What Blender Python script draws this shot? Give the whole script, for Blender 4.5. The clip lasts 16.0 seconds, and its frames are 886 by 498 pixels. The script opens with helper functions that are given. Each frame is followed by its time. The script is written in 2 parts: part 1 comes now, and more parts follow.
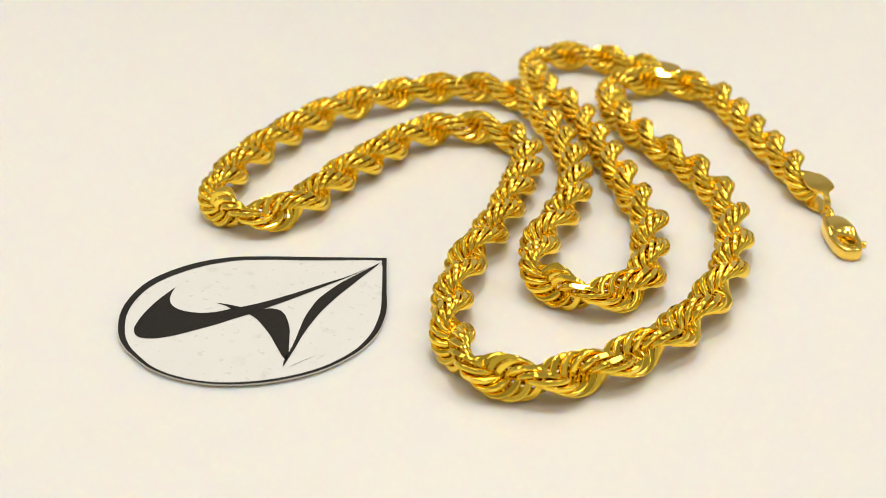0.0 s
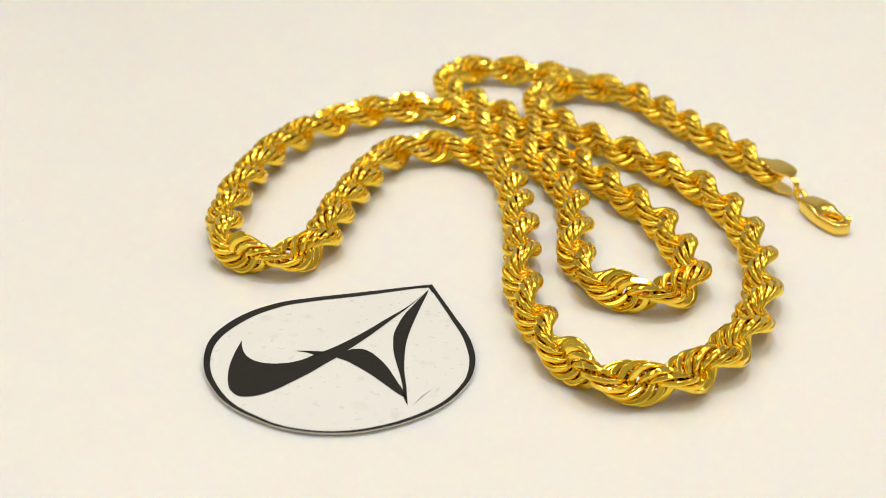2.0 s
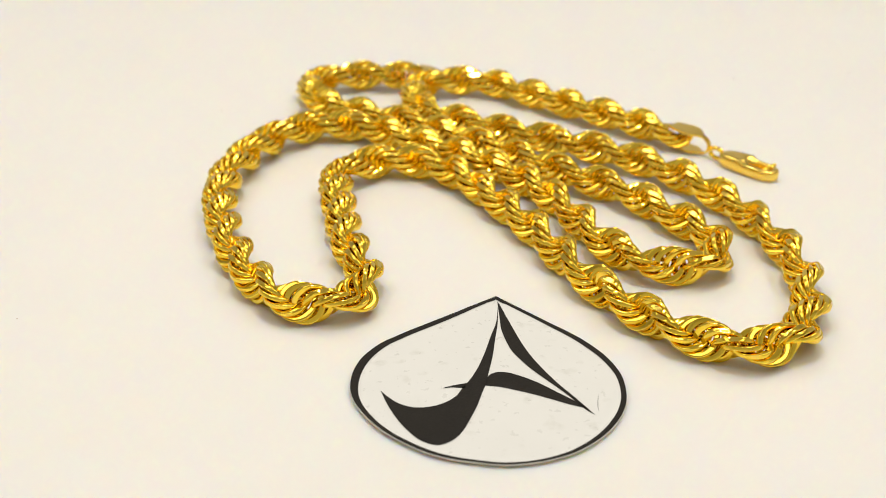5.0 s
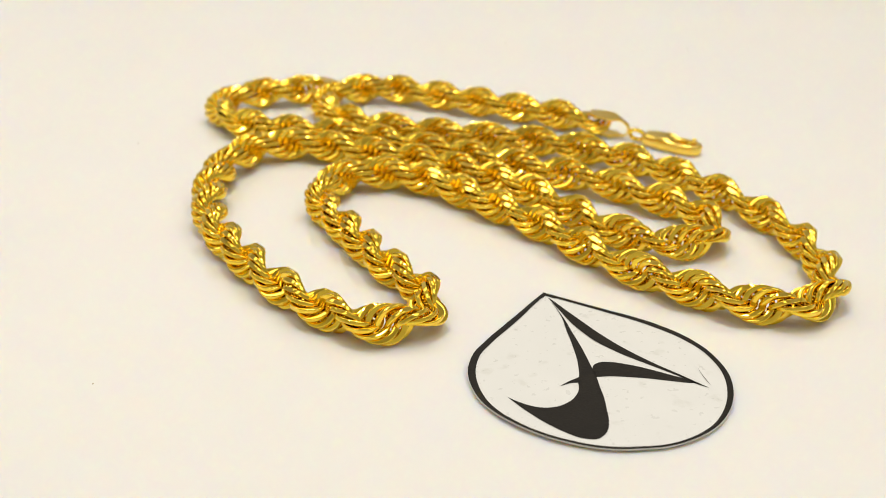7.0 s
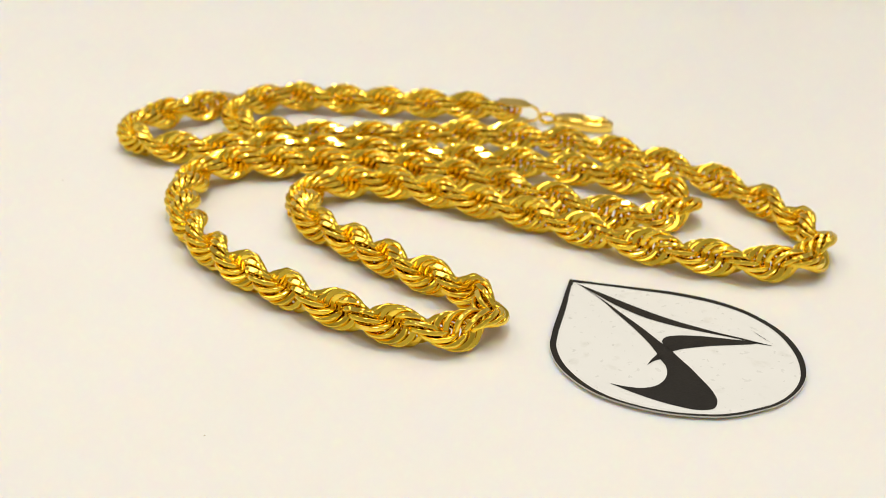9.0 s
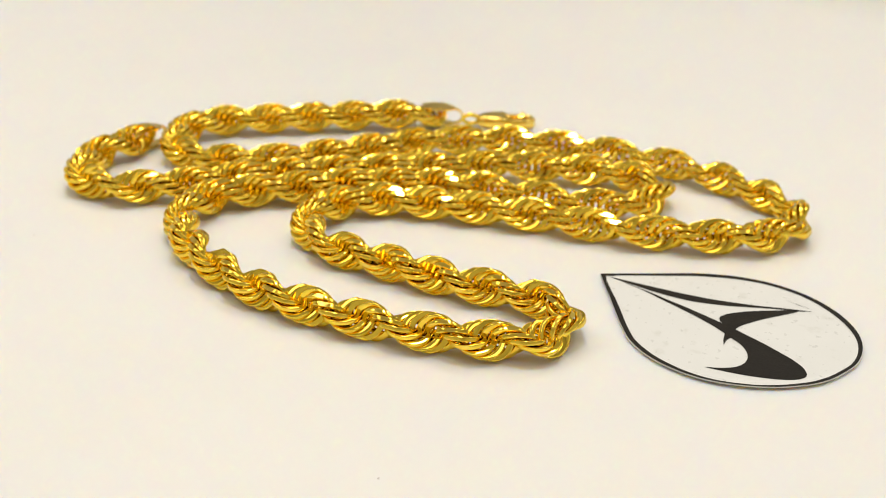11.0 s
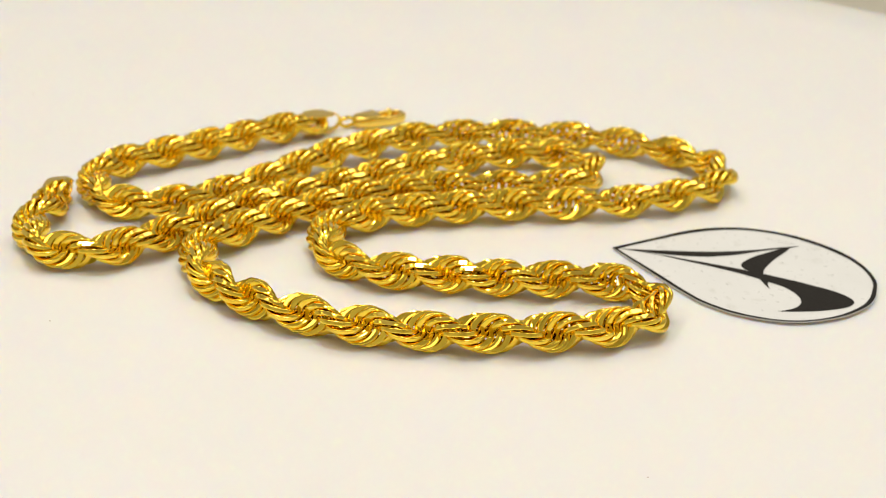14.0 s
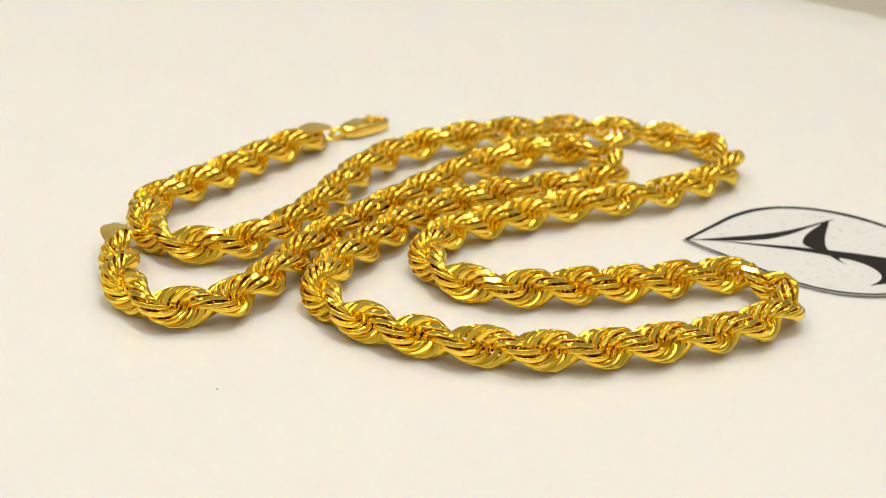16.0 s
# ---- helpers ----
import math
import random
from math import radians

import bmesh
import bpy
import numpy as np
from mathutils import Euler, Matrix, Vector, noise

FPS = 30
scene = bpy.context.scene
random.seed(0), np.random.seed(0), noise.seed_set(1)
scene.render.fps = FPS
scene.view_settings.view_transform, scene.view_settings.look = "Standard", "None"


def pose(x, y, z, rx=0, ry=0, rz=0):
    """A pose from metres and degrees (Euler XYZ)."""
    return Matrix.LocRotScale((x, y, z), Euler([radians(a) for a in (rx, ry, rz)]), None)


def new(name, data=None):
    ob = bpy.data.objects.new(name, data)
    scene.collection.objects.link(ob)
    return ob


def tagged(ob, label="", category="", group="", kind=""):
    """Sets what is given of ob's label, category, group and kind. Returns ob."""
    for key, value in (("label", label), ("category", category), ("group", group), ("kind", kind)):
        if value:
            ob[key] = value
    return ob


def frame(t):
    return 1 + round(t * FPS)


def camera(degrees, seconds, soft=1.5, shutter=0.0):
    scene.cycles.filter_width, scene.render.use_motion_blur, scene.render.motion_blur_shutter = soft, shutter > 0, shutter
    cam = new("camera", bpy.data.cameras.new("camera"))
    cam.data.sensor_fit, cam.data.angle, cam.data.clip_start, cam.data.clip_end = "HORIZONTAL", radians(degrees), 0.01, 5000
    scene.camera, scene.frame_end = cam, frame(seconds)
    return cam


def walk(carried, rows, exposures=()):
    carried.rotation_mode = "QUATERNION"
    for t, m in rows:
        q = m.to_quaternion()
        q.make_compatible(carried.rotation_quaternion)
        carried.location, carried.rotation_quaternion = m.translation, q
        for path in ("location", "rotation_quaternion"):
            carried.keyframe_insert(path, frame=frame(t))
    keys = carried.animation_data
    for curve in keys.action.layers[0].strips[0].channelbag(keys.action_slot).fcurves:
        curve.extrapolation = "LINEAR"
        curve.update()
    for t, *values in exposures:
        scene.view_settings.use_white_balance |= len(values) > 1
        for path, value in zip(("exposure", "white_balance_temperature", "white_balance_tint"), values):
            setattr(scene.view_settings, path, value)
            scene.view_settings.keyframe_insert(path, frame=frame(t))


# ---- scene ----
# One unit of the plan is 9 mm: the chain is about 6.6 mm thick.
U = 0.009

# ---------------------------------------------------------------- camera
cam = camera(35.44, 16.0, soft=0.5)
cam.data.dof.use_dof = True
cam.data.dof.focus_distance = 22.9 * U
cam.data.dof.aperture_fstop = 31.0


def view(x, y, z, yaw, pitch, roll):
    return pose(x * U, y * U, z * U, 0, 0, yaw) @ pose(0, 0, 0, 90 + pitch) @ pose(0, 0, 0, 0, 0, roll)


PATH = [
    (0, 16.497, -14.556, 11.159, 46.166, -26.395, 0.793),
    (0.5, 15.176, -15.805, 11.341, 42.084, -26.333, 1.151),
    (1, 13.750, -16.942, 11.266, 37.588, -26.234, 1.245),
    (1.5, 12.191, -18.089, 11.082, 33.197, -25.443, 1.618),
    (2, 10.749, -18.966, 11.152, 29.270, -25.524, 1.544),
    (2.5, 9.252, -19.629, 11.249, 24.828, -25.801, 1.787),
    (3, 7.600, -20.437, 11.367, 20.926, -25.665, 1.727),
    (3.5, 5.834, -21.079, 11.174, 16.707, -25.207, 1.492),
    (4, 4.278, -21.451, 11.224, 12.998, -25.712, 1.388),
    (6.5, -5.435, -21.795, 11.560, -9.687, -25.494, 2.133),
    (7, -7.347, -21.416, 11.559, -14.097, -25.466, 2.376),
    (7.5, -9.096, -20.922, 11.619, -18.395, -25.636, 2.325),
    (8, -10.964, -20.242, 11.645, -22.967, -25.595, 2.715),
    (8.5, -12.689, -19.460, 11.540, -27.372, -25.355, 2.790),
    (9, -14.372, -18.503, 11.497, -31.903, -25.238, 2.793),
    (11.5, -21.567, -11.982, 11.617, -53.687, -24.922, 3.497),
    (12, -22.581, -10.446, 11.590, -58.018, -24.925, 3.581),
    (12.5, -23.552, -8.691, 11.477, -62.464, -24.835, 3.923),
    (13, -24.376, -6.854, 11.479, -66.990, -24.800, 4.252),
    (13.5, -24.999, -5.054, 11.425, -71.239, -24.777, 3.878),
    (14, -25.698, -2.891, 11.353, -76.071, -24.414, 4.058),
    (14.5, -26.025, -0.426, 11.312, -80.525, -24.389, 4.244),
    (15, -26.014, 2.076, 10.945, -85.133, -24.428, 4.550),
    (15.5, -25.885, 4.491, 10.779, -89.581, -23.874, 5.590),
    (16, -25.635, 6.556, 11.069, -93.887, -24.355, 5.505),
]
walk(cam, [(t, view(*row)) for t, *row in PATH])

# ---------------------------------------------------------------- world and lamps
world = bpy.data.worlds.new("world")
scene.world = world
world.use_nodes = True
world.node_tree.nodes["Background"].inputs[0].default_value = (1.0, 0.95, 0.88, 1)
world.node_tree.nodes["Background"].inputs[1].default_value = 0.05
scene.view_settings.exposure = 0.025

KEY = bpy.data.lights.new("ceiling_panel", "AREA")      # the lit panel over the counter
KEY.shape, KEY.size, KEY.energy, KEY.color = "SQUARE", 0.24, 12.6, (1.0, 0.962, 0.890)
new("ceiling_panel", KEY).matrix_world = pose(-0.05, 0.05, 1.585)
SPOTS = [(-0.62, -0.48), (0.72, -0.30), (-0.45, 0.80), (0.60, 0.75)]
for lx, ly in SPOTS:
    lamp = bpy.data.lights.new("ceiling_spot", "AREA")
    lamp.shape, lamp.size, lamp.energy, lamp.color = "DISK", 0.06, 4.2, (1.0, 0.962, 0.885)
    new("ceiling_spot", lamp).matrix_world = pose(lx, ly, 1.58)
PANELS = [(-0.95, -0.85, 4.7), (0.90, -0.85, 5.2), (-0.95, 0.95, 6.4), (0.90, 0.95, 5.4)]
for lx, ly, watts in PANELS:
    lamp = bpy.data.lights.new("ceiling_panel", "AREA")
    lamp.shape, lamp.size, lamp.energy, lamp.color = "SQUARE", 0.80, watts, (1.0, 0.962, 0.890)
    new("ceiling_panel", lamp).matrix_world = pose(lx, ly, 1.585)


# ---------------------------------------------------------------- materials
def material(name, colour, rough=0.5, metal=0.0, mottling=0.0, mottle_scale=200.0, bump=0.0, bump_scale=800.0, rough_var=0.0, gloss=0.5):
    m = bpy.data.materials.new(name)
    m.use_nodes = True
    nt = m.node_tree
    bsdf = nt.nodes["Principled BSDF"]
    bsdf.inputs["Roughness"].default_value = rough
    bsdf.inputs["Metallic"].default_value = metal
    bsdf.inputs["Specular IOR Level"].default_value = gloss
    geo = nt.nodes.new("ShaderNodeNewGeometry")
    big = nt.nodes.new("ShaderNodeTexNoise")
    big.inputs["Scale"].default_value, big.inputs["Detail"].default_value = mottle_scale, 4
    nt.links.new(geo.outputs["Position"], big.inputs["Vector"])
    ramp = nt.nodes.new("ShaderNodeMix")
    ramp.data_type = "RGBA"
    ramp.inputs[6].default_value = (*[c * (1 - mottling) for c in colour], 1)
    ramp.inputs[7].default_value = (*[min(1, c * (1 + mottling)) for c in colour], 1)
    nt.links.new(big.outputs["Fac"], ramp.inputs[0])
    nt.links.new(ramp.outputs[2], bsdf.inputs["Base Color"])
    fine = nt.nodes.new("ShaderNodeTexNoise")
    fine.inputs["Scale"].default_value, fine.inputs["Detail"].default_value = bump_scale, 3
    nt.links.new(geo.outputs["Position"], fine.inputs["Vector"])
    if rough_var:
        span = nt.nodes.new("ShaderNodeMapRange")
        span.inputs["To Min"].default_value = max(0.02, rough - rough_var)
        span.inputs["To Max"].default_value = rough + rough_var
        nt.links.new(fine.outputs["Fac"], span.inputs["Value"])
        nt.links.new(span.outputs["Result"], bsdf.inputs["Roughness"])
    if bump:
        relief = nt.nodes.new("ShaderNodeBump")
        relief.inputs["Strength"].default_value, relief.inputs["Distance"].default_value = bump, 0.0001
        nt.links.new(fine.outputs["Fac"], relief.inputs["Height"])
        nt.links.new(relief.outputs["Normal"], bsdf.inputs["Normal"])
    return m


gold = material("polished_gold", (1.0, 0.69, 0.072), 0.05, 1.0, 0.03, 900, 0.05, 1600, 0.02)
cut_gold = material("diamond_cut_gold", (1.0, 0.73, 0.13), 0.04, 1.0, 0.02, 900, 0.02, 1600, 0.01)
satin_gold = material("satin_gold", (0.98, 0.68, 0.13), 0.17, 1.0, 0.05, 700, 0.15, 3000, 0.06)
plate_white = material("white_acrylic", (0.665, 0.648, 0.615), 0.12, 0.0, 0.012, 30, 0.02, 400, 0.03, 0.6)
shell = plate_white.node_tree.nodes["Principled BSDF"]
shell.inputs["Subsurface Weight"].default_value = 1.0
shell.inputs["Subsurface Radius"].default_value = (1.0, 0.74, 0.38)
shell.inputs["Subsurface Scale"].default_value = 0.0045
counter_grey = material("counter_laminate", (0.34, 0.31, 0.24), 0.5, 0.0, 0.06, 40, 0.1, 600, 0.05)
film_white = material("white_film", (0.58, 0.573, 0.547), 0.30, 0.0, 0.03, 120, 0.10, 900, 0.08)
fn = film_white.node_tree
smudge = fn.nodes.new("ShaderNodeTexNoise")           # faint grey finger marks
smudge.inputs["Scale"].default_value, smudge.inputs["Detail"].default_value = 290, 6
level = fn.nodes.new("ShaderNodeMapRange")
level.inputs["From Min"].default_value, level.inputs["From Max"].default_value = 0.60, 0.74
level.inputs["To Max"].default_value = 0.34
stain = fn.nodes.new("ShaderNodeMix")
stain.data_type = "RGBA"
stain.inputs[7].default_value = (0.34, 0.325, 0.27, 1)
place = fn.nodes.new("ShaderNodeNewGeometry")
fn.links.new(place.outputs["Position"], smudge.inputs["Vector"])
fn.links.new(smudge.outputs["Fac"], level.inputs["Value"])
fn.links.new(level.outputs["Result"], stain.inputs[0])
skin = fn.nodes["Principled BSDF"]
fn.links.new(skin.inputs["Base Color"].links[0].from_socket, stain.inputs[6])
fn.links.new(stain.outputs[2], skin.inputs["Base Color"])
ink_black = material("black_ink", (0.012, 0.010, 0.008), 0.55, 0.0, 0.2, 600, 0.25, 2500, 0.08, 0.12)
wall_paint = material("wall_paint", (0.72, 0.71, 0.69), 0.8, 0.0, 0.03, 8, 0.1, 90)
ceiling_paint = material("ceiling_paint", (0.80, 0.79, 0.77), 0.85, 0.0, 0.02, 6, 0.1, 90)
floor_tile = material("floor_stone", (0.55, 0.52, 0.47), 0.4, 0.0, 0.06, 10, 0.1, 90)
speck_brown = material("dust_brown", (0.28, 0.22, 0.15), 0.9, 0.0, 0.1, 900)


# ---------------------------------------------------------------- helpers
def link(name, bm, mat, parent=None, label="", smooth=True, sharp=None):
    mesh = bpy.data.meshes.new(name)
    bm.normal_update()
    if smooth:
        for f in bm.faces:
            f.smooth = True
    if sharp:
        for e in bm.edges:
            if len(e.link_faces) == 2 and e.calc_face_angle(0) > radians(sharp):
                e.smooth = False
    bm.to_mesh(mesh)
    bm.free()
    mesh.materials.append(mat)
    ob = new(name, mesh)
    if parent:
        ob.parent = parent
    if label:
        ob["label"] = label
    return ob


def part(name, bm, mat, parent, label="", sharp=None):
    return link(name, bm, mat, parent, label, True, sharp)


def box(x0, x1, y0, y1, z0, z1):
    bm = bmesh.new()
    bmesh.ops.create_cube(bm, size=1, matrix=Matrix.Translation(((x0 + x1) / 2, (y0 + y1) / 2, (z0 + z1) / 2)) @ Matrix.Diagonal((x1 - x0, y1 - y0, z1 - z0, 1)))
    return bm


def lathe(profile, steps, centre=(0, 0)):
    """A solid of revolution about z from (radius, height) pairs; a radius of 0 closes it."""
    bm = bmesh.new()
    rings = []
    for r, z in profile:
        if r == 0:
            rings.append([bm.verts.new((centre[0], centre[1], z))])
        else:
            rings.append([bm.verts.new((centre[0] + r * math.cos(2 * math.pi * k / steps), centre[1] + r * math.sin(2 * math.pi * k / steps), z)) for k in range(steps)])
    for a, b in zip(rings, rings[1:]):
        for k in range(steps):
            j = (k + 1) % steps
            if len(a) == 1:
                bm.faces.new((a[0], b[k], b[j]))
            elif len(b) == 1:
                bm.faces.new((a[k], b[0], a[j]))
            else:
                bm.faces.new((a[k], b[k], b[j], a[j]))
    bmesh.ops.recalc_face_normals(bm, faces=bm.faces)
    return bm


def rounded(points, closed, per):
    """A smooth curve through the points (centripetal Catmull-Rom), per steps to a span."""
    p = np.array(points, float)
    p = np.vstack([p[-1], p, p[0], p[1]]) if closed else np.vstack([2 * p[0] - p[1], p, 2 * p[-1] - p[-2]])
    out = []
    for k in range(len(p) - 3):
        a, b, c, e = p[k : k + 4]
        t1 = np.linalg.norm(b - a) ** 0.5
        t2 = t1 + np.linalg.norm(c - b) ** 0.5
        t3 = t2 + np.linalg.norm(e - c) ** 0.5
        for s in np.linspace(t1, t2, per, endpoint=False):
            a1, a2, a3 = a + (b - a) * s / t1, b + (c - b) * (s - t1) / (t2 - t1), c + (e - c) * (s - t2) / (t3 - t2)
            b1, b2 = a1 + (a2 - a1) * s / t2, a2 + (a3 - a2) * (s - t1) / (t3 - t1)
            out.append(b1 + (b2 - b1) * (s - t1) / (t2 - t1))
    if not closed:
        out.append(p[-2])
    return np.array(out)


# ---------------------------------------------------------------- the room: out of view, added to bounce light and fill reflections
FLOOR, TOP, CEIL = -0.92, -0.014, 1.60
tagged(link("floor", box(-2.2, 2.2, -2.2, 2.2, FLOOR - 0.1, FLOOR), floor_tile, smooth=False), "unseen grey stone floor, added to bounce light", "floor", kind="structure")
tagged(link("ceiling", box(-2.2, 2.2, -2.2, 2.2, CEIL, CEIL + 0.1), ceiling_paint, smooth=False), "unseen white painted ceiling, added to bounce light", "ceiling", kind="structure")
for nm, ext in (("wall_north", (-2.2, 2.2, 2.2, 2.3)), ("wall_south", (-2.2, 2.2, -2.3, -2.2)), ("wall_east", (2.2, 2.3, -2.2, 2.2)), ("wall_west", (-2.3, -2.2, -2.2, 2.2))):
    tagged(link(nm, box(*ext, FLOOR, CEIL), wall_paint, smooth=False), "unseen light grey painted wall, added for bounce and reflections", "wall", kind="structure")

bm = box(-0.62, 0.62, -0.55, 0.60, FLOOR, TOP)
bmesh.ops.bevel(bm, geom=bm.edges[:], offset=0.006, segments=3, affect="EDGES")
tagged(link("counter", bm, counter_grey, sharp=40), "grey-beige laminate shop counter under the round plate", "counter")

# ---------------------------------------------------------------- round display plate
PC, PR = (0.5 * U, 4.0 * U), 25.1 * U
prof = [(0, 0.0)] + [(PR * f, 0.0) for f in (0.3, 0.6, 0.85)] + [(PR - 0.003 + 0.003 * math.sin(a), -0.003 + 0.003 * math.cos(a)) for a in np.linspace(0, math.pi / 2, 6)]
prof += [(PR, TOP + 0.002), (PR - 0.002, TOP), (0, TOP)]
plate = tagged(link("display_plate", lathe(prof, 160, PC), plate_white, sharp=50), "round glossy white display plate with a rounded rim", "plate")


# ---------------------------------------------------------------- rope chain
K0 = [(3.22, 7.92), (2.43, 8.50), (1.60, 9.03), (0.79, 9.56), (-0.02, 10.11), (-0.87, 10.59), (-1.82, 10.53), (-2.52, 9.90), (-2.49, 8.97), (-1.87, 8.24), (-1.06, 7.72), (-0.16, 7.31), (0.76, 6.98), (1.68, 6.62)]
K1 = [(2.54, 6.13), (3.30, 5.51), (3.93, 4.76), (4.47, 3.93), (4.89, 3.04), (5.20, 2.11), (5.38, 1.14), (5.38, 0.15), (5.19, -0.81), (4.68, -1.65), (3.73, -1.80), (2.89, -1.31), (2.19, -0.58), (1.59, 0.22)]
K2 = [(1.12, 1.08), (0.69, 1.96), (0.20, 2.81), (-0.33, 3.62), (-0.88, 4.43), (-1.61, 5.08), (-2.55, 5.24), (-3.33, 4.69), (-3.53, 3.77), (-3.32, 2.85), (-3.08, 1.91), (-2.82, 1.01), (-2.45, 0.11), (-2.36, -0.84)]
K3 = [(-3.17, -1.34), (-3.99, -0.85), (-4.56, -0.06), (-5.01, 0.81), (-5.36, 1.73), (-5.64, 2.65), (-5.78, 3.61), (-5.73, 4.57), (-5.52, 5.52), (-5.09, 6.41), (-4.36, 7.07), (-3.42, 7.11), (-2.55, 6.67)]
K4 = [(-1.71, 6.19), (-0.91, 5.65), (-0.17, 5.04), (0.49, 4.34), (1.02, 3.54), (1.43, 2.67), (1.87, 1.81), (2.53, 1.12), (3.45, 1.00), (3.97, 1.76), (3.67, 2.67), (3.06, 3.42), (2.44, 4.18)]
K5 = [(1.70, 4.71), (0.91, 5.28), (0.12, 5.84), (-0.68, 6.40), (-1.48, 6.95), (-2.31, 7.45), (-3.20, 7.83), (-4.08, 8.24), (-4.84, 8.84), (-5.08, 9.70), (-4.49, 10.40), (-3.60, 10.68), (-2.68, 10.74)]
D = 0.735           # thickness of the rope
# how far the rope has turned (radians) at places along it: it is twisted unevenly
TWIST_AT = [-0.42, -0.29, 0.96, 2.21, 3.46, 4.71, 5.96, 7.21, 8.46, 9.71, 10.96, 12.21, 13.46, 14.71, 15.96, 17.21, 18.46, 19.71, 20.96, 22.21, 23.46, 24.71, 25.96, 27.21, 28.46, 29.71, 30.96, 32.21, 33.46, 34.71, 35.96, 37.21, 38.46, 39.71, 40.96, 42.21, 43.46, 44.71, 45.96, 47.21, 48.46, 49.71, 50.96, 52.21, 53.46, 54.71, 55.96, 57.21, 58.46, 59.71, 60.96, 62.21, 63.46, 64.71, 65.96, 67.21, 68.46, 69.71, 70.96, 72.21, 73.46, 74.71, 75.96, 77.21, 79.75]
TWIST = [-22.8, -22.4, -18.73, -14.85, -10.84, -7.07, -3.13, 0.87, 4.93, 8.4, 12.0, 15.6, 19.16, 22.48, 25.81, 29.13, 31.96, 34.9, 38.02, 41.62, 45.02, 48.4, 51.77, 54.64, 57.78, 61.19, 65.1, 69.19, 73.28, 77.15, 80.83, 85.12, 89.1, 92.64, 95.77, 99.31, 102.93, 106.25, 110.05, 113.87, 117.36, 121.5, 125.4, 129.4, 133.41, 137.42, 141.42, 145.43, 148.49, 151.73, 154.88, 157.98, 161.52, 165.04, 168.15, 171.69, 175.37, 179.06, 182.74, 186.43, 190.35, 194.08, 197.92, 201.75, 209.53]
LEAD = 0.42          # the rope's first turns, hidden in the end tab
path = rounded([(3.56, 7.70), (3.46, 7.765)] + K0 + K1 + K2 + K3 + K4 + K5, False, 20)
run = np.r_[0, np.cumsum(np.linalg.norm(np.diff(path, axis=0), axis=1))]
LENGTH = float(run[-1])


def on_path(s):
    """Place and heading on the plan at s units from the clasp's end of the chain."""
    p = np.array([np.interp(s, run, path[:, 0]), np.interp(s, run, path[:, 1])])
    a = np.array([np.interp(s - 0.12, run, path[:, 0]), np.interp(s - 0.12, run, path[:, 1])])
    b = np.array([np.interp(s + 0.12, run, path[:, 0]), np.interp(s + 0.12, run, path[:, 1])])
    return p, (b - a) / np.linalg.norm(b - a)


def ring_mesh():
    """One link: a flat-sided wire ring, seen along its normal z, in plan units."""
    outer, wide, thick = 0.50 * D, 0.146 * D, 0.112 * D
    steps = 34
    section = []
    for cx, cz, a0 in ((1, 1, 0), (-1, 1, 90), (-1, -1, 180), (1, -1, 270)):
        for a in (4, 30, 60, 86):
            r = 0.22 * thick
            section.append((cx * (wide / 2 - r) + r * math.cos(radians(a0 + a)), cz * (thick / 2 - r) + r * math.sin(radians(a0 + a))))
    verts, faces, n = [], [], len(section)
    for k in range(steps):
        c, s = math.cos(2 * math.pi * k / steps), math.sin(2 * math.pi * k / steps)
        for dr, dz in section:
            r = outer - wide / 2 + dr
            verts.append((r * c, r * s, dz))
    for k in range(steps):
        for j in range(n):
            a, b = k * n, (k + 1) % steps * n
            faces.append((a + j, b + j, b + (j + 1) % n, a + (j + 1) % n))
    return np.array(verts), faces


TILT = radians(-93)
TURN = math.pi / 8      # from ring to ring
rng = np.random.RandomState(5)


def ring_poses():
    turn = TWIST[0]
    while True:
        s = LEAD + float(np.interp(turn, TWIST, TWIST_AT))
        if s >= LENGTH:
            return
        p, h = on_path(s)
        t, left, up = Vector((h[0], h[1], 0)), Vector((-h[1], h[0], 0)), Vector((0, 0, 1))
        phi = turn + rng.normal(0, 0.018)
        u = left * math.cos(phi) + up * math.sin(phi)
        v = t.cross(u)
        tilt = TILT + rng.normal(0, 0.025)
        n = (t * math.cos(tilt) + v * math.sin(tilt)).normalized()
        m = Matrix((u, n.cross(u), n)).transposed().to_4x4()
        m.translation = Vector((p[0], p[1], 0.5 * D)) + u * rng.normal(0, 0.008) * D
        yield s, m
        turn += TURN


necklace = tagged(new("gold_necklace"), "yellow gold rope chain necklace lying in loose loops", "necklace")
rv, rf = ring_mesh()
rf_np = np.array(rf)
FLATS = (0, 56, 124, 180, 236, 304)      # directions of the flats cut along the rope
CUT, DEEP = 0.489 * D, 0.463 * D          # how far they lie from its axis: the upper slanting ones are cut deeper


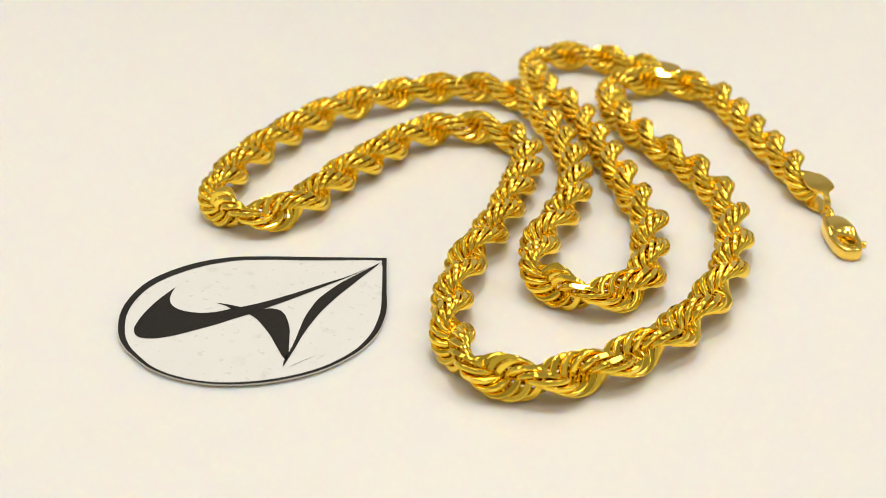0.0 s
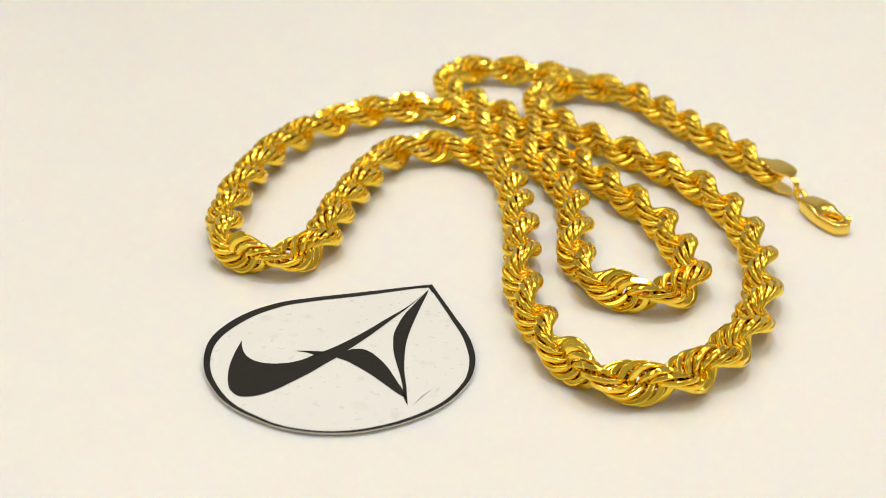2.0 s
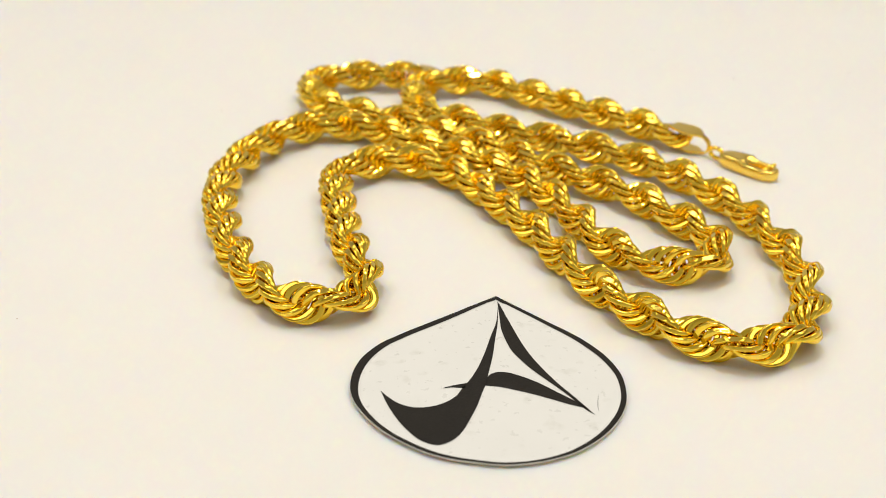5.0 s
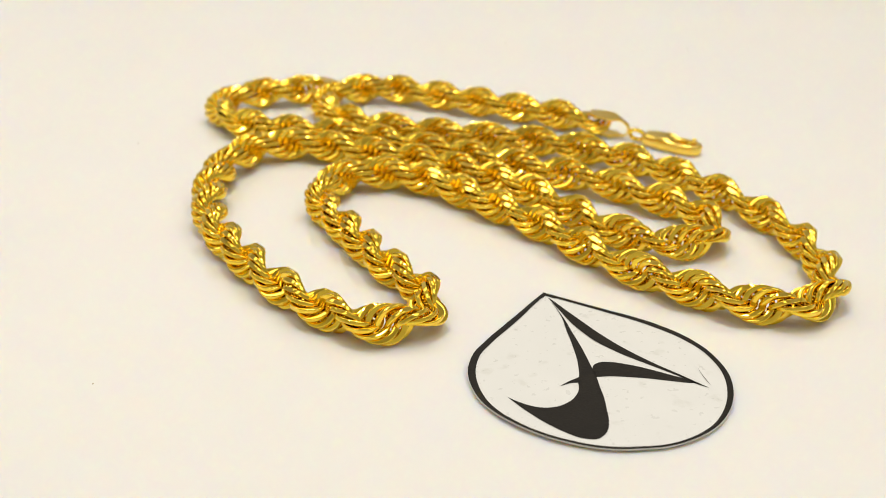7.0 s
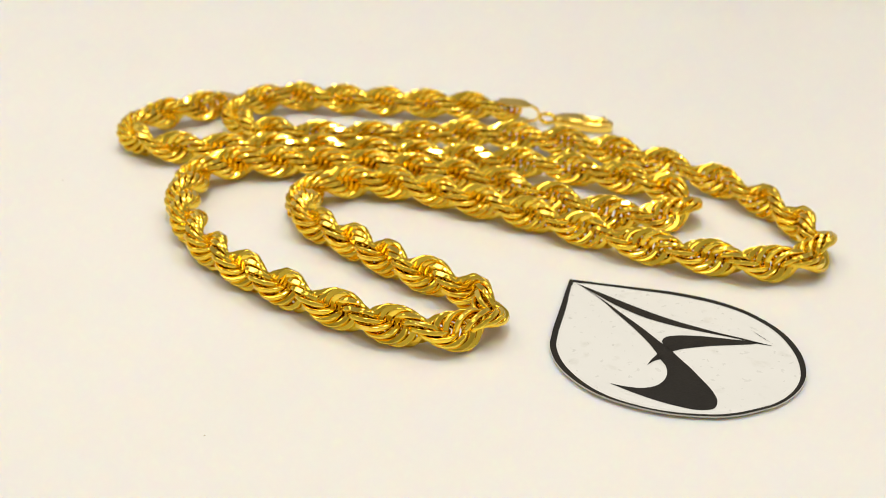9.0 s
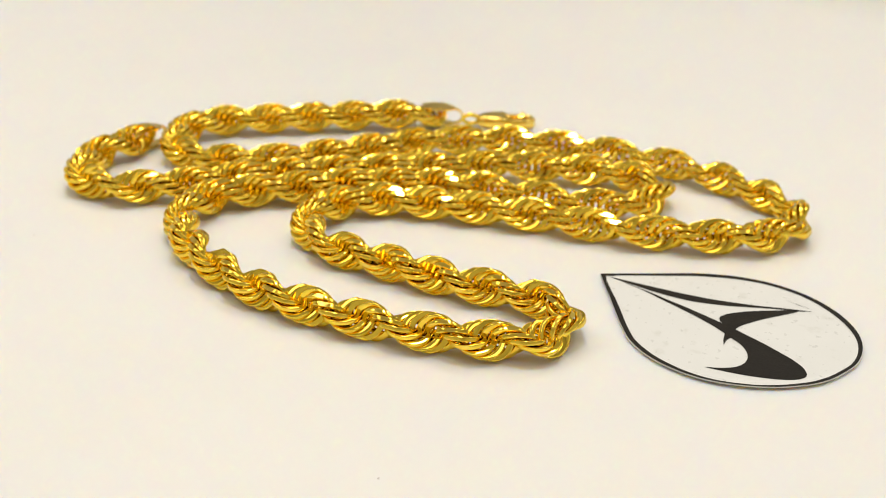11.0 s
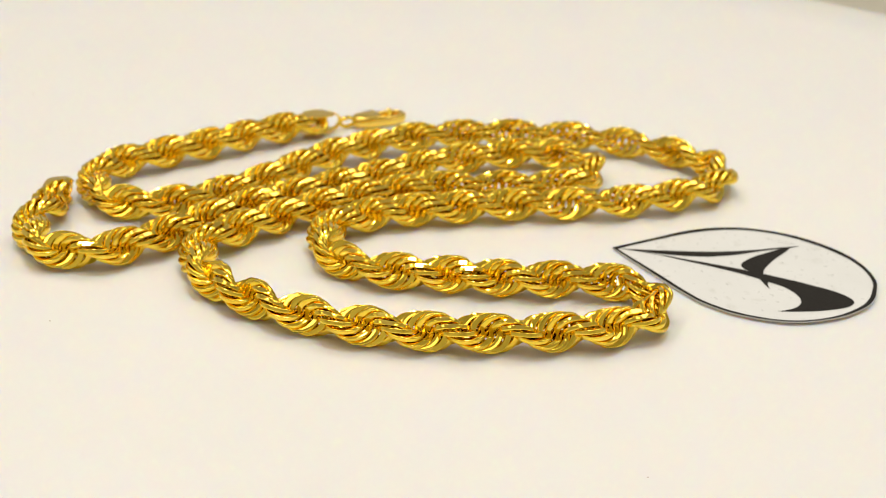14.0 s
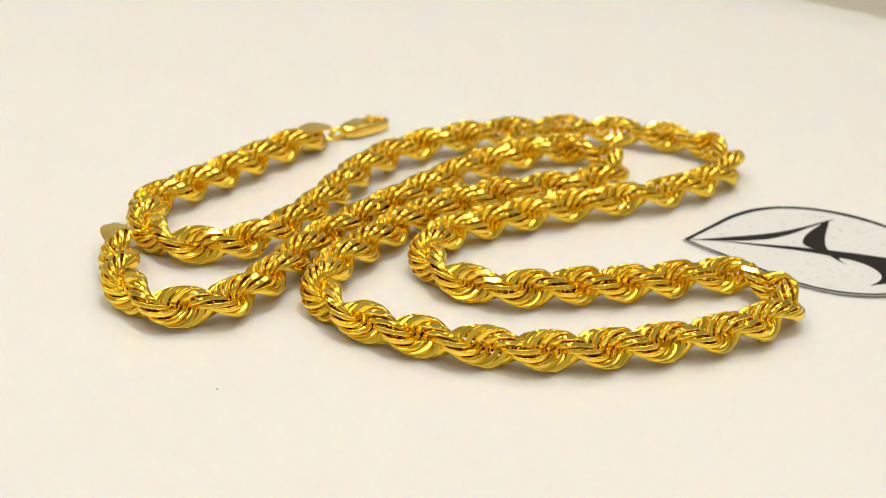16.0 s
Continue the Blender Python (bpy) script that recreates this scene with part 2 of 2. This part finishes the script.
def cut_ring(s, m):
    """The vertices of one ring in the plan, its crests cut flat, and which faces are flat."""
    mm = np.array(m)
    v = rv @ mm[:3, :3].T + mm[:3, 3]
    p, h = on_path(s)
    left, axis = np.array([-h[1], h[0], 0]), np.array([p[0], p[1], 0.5 * D])
    on = np.zeros(len(v), int) - 1
    for k, way in enumerate(FLATS):
        a = radians(way) + 0.06 * math.sin(0.8 * s) + 0.03 * math.sin(2.7 * s + k)
        nrm = left * math.cos(a) + np.array([0, 0, math.sin(a)])
        d = (v - axis) @ nrm - (DEEP if way in (56, 124) else CUT)
        over = d > 0
        v[over] -= d[over, None] * nrm
        on[over] = k
    if s < 0.36:                                    # pinched inside the end tab
        v[:, 2] = np.minimum(v[:, 2], 0.45)
    q = on[rf_np]
    return v * U, ~((q[:, 0] >= 0) & (q == q[:, :1]).all(1))


NEAR = (30.6, 64.0)
rest_v, rest_f, rest_s, singles = [], [], [], 0
for s, m in ring_poses():
    v, smooth = cut_ring(s, m)
    if NEAR[0] <= s < NEAR[1] and singles < 300:
        singles += 1
        place = m.translation * U
        mesh = bpy.data.meshes.new("link")
        mesh.from_pydata((v - np.array(place)).tolist(), [], rf)
        mesh.polygons.foreach_set("use_smooth", smooth.tolist())
        mesh.polygons.foreach_set("material_index", (~smooth).astype(int).tolist())
        mesh.materials.append(gold)
        mesh.materials.append(cut_gold)
        mesh.update()
        ob = new("link", mesh)
        ob.parent = necklace
        ob.matrix_basis = Matrix.Translation(place)
    else:
        rest_f.append(rf_np + len(rest_v) * len(rv))
        rest_v.append(v)
        rest_s.append(smooth)
mesh = bpy.data.meshes.new("rope")
mesh.from_pydata(np.vstack(rest_v).tolist(), [], np.vstack(rest_f).tolist())
mesh.polygons.foreach_set("use_smooth", np.concatenate(rest_s).tolist())
mesh.polygons.foreach_set("material_index", (~np.concatenate(rest_s)).astype(int).tolist())
mesh.materials.append(gold)
mesh.materials.append(cut_gold)
mesh.update()
links = new("rope", mesh)
links.parent = necklace
tagged(links, "twisted run of small gold rope links", kind="stuff")


def tube(points, radius, sides=12, closed=False):
    """A round wire along 3D points, in plan units, returned in metres."""
    bm = bmesh.new()
    pts = [Vector(p) for p in points]
    n, rings = len(pts), []
    for k, p in enumerate(pts):
        a, b = (pts[k - 1], pts[(k + 1) % n]) if closed else (pts[max(0, k - 1)], pts[min(n - 1, k + 1)])
        t = (b - a).normalized()
        side = t.cross(Vector((0, 0, 1)))
        side = side.normalized() if side.length > 1e-3 else Vector((1, 0, 0))
        top = side.cross(t)
        rings.append([bm.verts.new((p + (side * math.cos(2 * math.pi * j / sides) + top * math.sin(2 * math.pi * j / sides)) * radius) * U) for j in range(sides)])
    for k in range(n if closed else n - 1):
        a, b = rings[k], rings[(k + 1) % n]
        for j in range(sides):
            bm.faces.new((a[j], a[(j + 1) % sides], b[(j + 1) % sides], b[j]))
    if not closed:
        bm.faces.new(rings[0][::-1]), bm.faces.new(rings[-1])
    bmesh.ops.recalc_face_normals(bm, faces=bm.faces)
    return bm


def strip(profile, widths, thick):
    """A bent metal strip: (x, z) profile in plan units, half width at each point."""
    bm = bmesh.new()
    pr = [Vector((x, 0, z)) for x, z in profile]
    rows = []
    for k, p in enumerate(pr):
        t = (pr[min(k + 1, len(pr) - 1)] - pr[max(k - 1, 0)]).normalized()
        nrm = Vector((-t.z, 0, t.x)) * thick / 2
        w = Vector((0, widths[k], 0))
        rows.append([bm.verts.new(q * U) for q in (p + nrm + w, p + nrm - w, p - nrm - w, p - nrm + w)])
    for a, b in zip(rows, rows[1:]):
        for j in range(4):
            bm.faces.new((a[j], a[(j + 1) % 4], b[(j + 1) % 4], b[j]))
    bm.faces.new(rows[0]), bm.faces.new(rows[-1][::-1])
    bmesh.ops.recalc_face_normals(bm, faces=bm.faces)
    bmesh.ops.bevel(bm, geom=[e for e in bm.edges if len(e.link_faces) == 2 and e.calc_face_angle(0) > 0.9], offset=thick * 0.3 * U, segments=2, affect="EDGES")
    return bm


def end_cap(x, y, heading):
    """The folded tab that grips the end of the rope: two leaf-shaped plates joined by a narrow loop."""
    leaf = ((-0.34, 0.17), (-0.18, 0.23), (0.0, 0.26), (0.14, 0.27), (0.26, 0.25), (0.34, 0.20), (0.41, 0.115), (0.48, 0.07))
    prof = [(u, 0.50 - 0.18 * max(0.0, u + 0.05) ** 2) for u, w in leaf]
    wid = [w for u, w in leaf]
    for a in np.linspace(80, -80, 7):
        prof.append((0.50 + 0.16 * math.cos(radians(a)), 0.245 + 0.175 * math.sin(radians(a))))
        wid.append(0.065)
    prof += [(u, 0.07) for u, w in leaf[::-1]]
    wid += [w * 0.78 for u, w in leaf[::-1]]
    ob = part("end_cap", strip(prof, wid, 0.05), satin_gold, necklace, "flat satin gold end tab", 35)
    ob.matrix_basis = pose(x * U, y * U, 0, 0, 0, heading)
    return ob


end_cap(3.72, 7.72, -38)
end_cap(-2.58, 10.93, 9)

RX, RY = 4.40, 7.17
ring = [(RX + 0.17 * math.cos(a) * 0.77, RY - 0.20 * math.cos(a) * 0.64, 0.17 + 0.11 * math.sin(a)) for a in np.linspace(0, 2 * math.pi, 24, endpoint=False)]
part("jump_ring", tube(ring, 0.05, 10, True), gold, necklace)


def clasp_body():
    """A lobster clasp lying flat: x runs from its eye to its hook, in plan units. The eye half is a raised flat block."""
    steps, sides, ln = 72, 20, 1.45
    bm = bmesh.new()
    cols = []
    for k in range(steps):
        a = 2 * math.pi * k / steps
        ca, sa = math.cos(a), math.sin(a)
        square = 0.62 if ca < 0 else 0.85
        o = Vector((ln / 2 + ln / 2 * math.copysign(abs(ca) ** square, ca), 0.285 * math.copysign(abs(sa) ** 0.62, sa) * (0.90 + 0.10 * math.sin(0.9 + 1.2 * ca)), 0))
        i = Vector((1.03 + 0.28 * math.copysign(abs(ca) ** 0.7, ca), 0.02 + 0.135 * math.copysign(abs(sa) ** 0.7, sa), 0))
        col = []
        for b in np.linspace(0, 2 * math.pi, sides, endpoint=False):
            f = 0.5 - 0.5 * math.copysign(abs(math.cos(b)) ** 0.6, math.cos(b))
            q = o.lerp(i, f)
            block = min(1.0, max(0.0, (0.78 - q.x) / 0.10))
            h = math.copysign(abs(math.sin(b)) ** 0.5, math.sin(b)) * (0.115 + (0.06 * block if math.sin(b) > 0 else 0.0))
            col.append(bm.verts.new((q.x * U, q.y * U, (0.135 + h) * U)))
        cols.append(col)
    for k in range(steps):
        a, b = cols[k], cols[(k + 1) % steps]
        for j in range(sides):
            bm.faces.new((a[j], a[(j + 1) % sides], b[(j + 1) % sides], b[j]))
    bmesh.ops.recalc_face_normals(bm, faces=bm.faces)
    return bm


head = math.degrees(math.atan2(6.06 - 7.06, 5.61 - 4.50))
clasp = part("lobster_clasp", clasp_body(), satin_gold, necklace, "polished gold lobster clasp", 50)
clasp.matrix_basis = pose(4.49 * U, 7.06 * U, 0, 0, 0, head)
lever = [(0.72, 0.00, 0.08), (0.90, 0.02, 0.08), (1.06, 0.10, 0.10), (1.16, 0.24, 0.20), (1.19, 0.31, 0.21)]
part("trigger_lever", tube([tuple(p) for p in rounded(lever, False, 5)], 0.065, 10), gold, clasp)

# ---------------------------------------------------------------- teardrop film with printed mark
OUT = [(-0.06, -0.04), (-0.44, -0.43), (-0.74, -0.75), (-0.99, -1.01), (-1.22, -1.25), (-1.43, -1.47), (-1.63, -1.70), (-1.83, -1.94), (-1.98, -2.21), (-2.10, -2.52), (-2.16, -2.84), (-2.17, -3.17), (-2.13, -3.51), (-2.02, -3.84),
       (-1.85, -4.14), (-1.64, -4.42), (-1.39, -4.67), (-1.10, -4.88), (-0.78, -5.06), (-0.43, -5.17), (-0.06, -5.21), (0.32, -5.22), (0.69, -5.14), (1.04, -4.99), (1.35, -4.78), (1.61, -4.51), (1.82, -4.21), (1.98, -3.88),
       (2.09, -3.54), (2.14, -3.19), (2.13, -2.84), (2.08, -2.50), (1.97, -2.18), (1.82, -1.88), (1.63, -1.61), (1.42, -1.36), (1.18, -1.13), (0.92, -0.91), (0.65, -0.67), (0.33, -0.39)]
rim = rounded(OUT + OUT[:1], False, 6)[:-1]
mid = np.array([-0.06, -2.84])
BASE = 0.028


def inward(f):
    return mid + (rim - mid) * f


def lift(f, p):
    """How far the film's edge stands up from the plate."""
    e = max(0.0, (f - 0.90) / 0.12)
    front = max(0.0, min(1.0, (-1.2 - p[1]) / 3.2))
    return BASE + 0.05 * e * e * (0.45 + 0.55 * front + 0.5 * front * max(0.0, -p[0] / 2.2))


sheet = tagged(new("teardrop_film"), "white teardrop plastic film with a black printed mark", "sticker")
bm = bmesh.new()
N = len(rim)
levels = [1.003, 1.0, 0.98, 0.95, 0.92, 0.90, 0.6, 0.3]
tops = [[bm.verts.new((p[0] * U, p[1] * U, lift(f, p) * U)) for p in inward(f)] for f in levels]
centre_top = bm.verts.new((mid[0] * U, mid[1] * U, BASE * U))
unders = [[bm.verts.new((p[0] * U, p[1] * U, (lift(f, p) - 0.022) * U)) for p in inward(f)] for f in (1.003, 0.95, 0.90)]
for a, b in zip(tops, tops[1:]):
    for k in range(N):
        bm.faces.new((a[k], a[(k + 1) % N], b[(k + 1) % N], b[k]))
for k in range(N):
    j = (k + 1) % N
    bm.faces.new((tops[-1][k], tops[-1][j], centre_top))
    bm.faces.new((tops[0][j], tops[0][k], unders[0][k], unders[0][j]))
    bm.faces.new((unders[0][j], unders[0][k], unders[1][k], unders[1][j]))
    bm.faces.new((unders[1][j], unders[1][k], unders[2][k], unders[2][j]))
bm.faces.new(unders[2])
bmesh.ops.recalc_face_normals(bm, faces=bm.faces)
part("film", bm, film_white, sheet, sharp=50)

bm = bmesh.new()
rows = []
for k in range(N):
    p = rim[k]
    width = (0.094 + 0.010 * math.sin(10 * math.pi * k / N) + 0.028 * max(0.0, -p[0] / 2.1) - 0.014 * max(0.0, (-3.5 - p[1]) / 1.7)) / np.linalg.norm(p - mid)  # share of the way in
    width *= 1.25 if k < 2 or k > N - 3 else 1.0
    rows.append([bm.verts.new((q[0] * U, q[1] * U, (lift(f, q) + 0.006) * U)) for f in (1.0, 1 - width / 2, 1 - width) for q in [mid + (p - mid) * f]])
for k in range(N):
    a, b = rows[k], rows[(k + 1) % N]
    for j in range(2):
        bm.faces.new((a[j], b[j], b[j + 1], a[j + 1]))
bmesh.ops.recalc_face_normals(bm, faces=bm.faces)
part("printed_outline", bm, ink_black, sheet, "black printed outline")


def printed(name, runs):
    """A filled flat shape, bounded by smooth runs that meet in corners."""
    edge = []
    for r in runs:
        edge += [tuple(p) for p in rounded(r, False, 7)][:-1]
    bm = bmesh.new()
    vs = [bm.verts.new((x * U, y * U, (BASE + 0.006) * U)) for x, y in edge]
    es = [bm.edges.new((vs[k], vs[(k + 1) % len(vs)])) for k in range(len(vs))]
    bmesh.ops.triangle_fill(bm, edges=es, use_beauty=True, normal=(0, 0, 1))
    for f in bm.faces:
        if f.normal.z < 0:
            f.normal_flip()
    return part(name, bm, ink_black, sheet, "black printed shape")


printed("printed_hook", [[(-0.01, -0.39), (-0.01, -0.99), (-0.07, -1.45), (-0.13, -1.98), (-0.21, -2.49), (-0.29, -2.82), (-0.36, -3.03), (-0.41, -3.16), (-0.49, -3.41), (-0.66, -3.64), (-0.90, -3.79), (-1.12, -3.82), (-1.33, -3.75), (-1.53, -3.58), (-1.67, -3.41)],
    [(-1.67, -3.41), (-1.50, -3.83), (-1.31, -4.20), (-1.09, -4.52), (-0.88, -4.73), (-0.65, -4.80), (-0.45, -4.66), (-0.31, -4.38), (-0.22, -4.01), (-0.15, -3.68), (-0.10, -3.30), (-0.06, -3.05)],
    [(-0.06, -3.05), (-0.04, -2.90), (-0.04, -2.77), (-0.02, -2.47), (-0.00, -2.10), (0.01, -1.51), (0.02, -0.98), (-0.01, -0.39)]])
printed("printed_blade", [[(-0.03, -0.21), (0.02, -0.33), (0.16, -0.76), (0.30, -1.18), (0.46, -1.64), (0.65, -2.09), (0.87, -2.50), (1.09, -2.86), (1.31, -3.17), (1.43, -3.35), (1.65, -3.68)],
    [(1.65, -3.68), (1.49, -3.53), (1.35, -3.33), (1.13, -3.04), (0.87, -2.73), (0.64, -2.45), (0.46, -2.18), (0.30, -1.90), (0.18, -1.55), (0.09, -1.19), (0.04, -0.79), (-0.01, -0.39), (-0.03, -0.21)]])
printed("printed_leg", [[(-0.04, -2.77), (0.01, -2.68), (0.15, -2.60), (0.32, -2.62), (0.52, -2.71), (0.74, -2.84), (0.96, -3.01), (1.19, -3.20), (1.35, -3.33), (1.52, -3.51)],
    [(1.52, -3.51), (1.36, -3.47), (1.03, -3.34), (0.70, -3.21), (0.37, -3.11), (0.16, -3.06), (-0.06, -3.05)],
    [(-0.06, -3.05), (-0.06, -2.96), (-0.04, -2.77)]])
printed("printed_spike", [[(-0.75, -3.23), (-0.58, -3.12), (-0.34, -3.00)],
    [(-0.34, -3.00), (-0.37, -3.08), (-0.38, -3.17)],
    [(-0.38, -3.17), (-0.56, -3.17), (-0.75, -3.23)]])
printed("printed_tick", [[(1.71, -3.05), (1.70, -3.38), (1.71, -3.63)],
    [(1.71, -3.63), (1.69, -3.38), (1.71, -3.05)]])

# ---------------------------------------------------------------- dust on the plate
bm = bmesh.new()
for k in range(16):
    a, r = rng.uniform(0, 2 * math.pi), 3 + 15 * rng.uniform() ** 0.7
    x, y = r * math.cos(a), 2 + r * math.sin(a)
    if np.min(np.linalg.norm(path - (x, y), axis=1)) < 0.8 or (abs(x) < 2.2 and -5.2 < y < 0.1):
        continue
    q = rng.uniform(0.008, 0.017)
    m = Matrix.Translation((x * U, y * U, 0.3 * q * U)) @ Matrix.Rotation(a * 3, 4, "Z") @ Matrix.Diagonal((q * U * rng.uniform(1, 2.5), q * U, q * U * 0.5, 1))
    bmesh.ops.create_icosphere(bm, subdivisions=1, radius=1, matrix=m)
tagged(link("dust", bm, speck_brown), "tiny brown specks of dust on the white plate", "dust", kind="stuff")
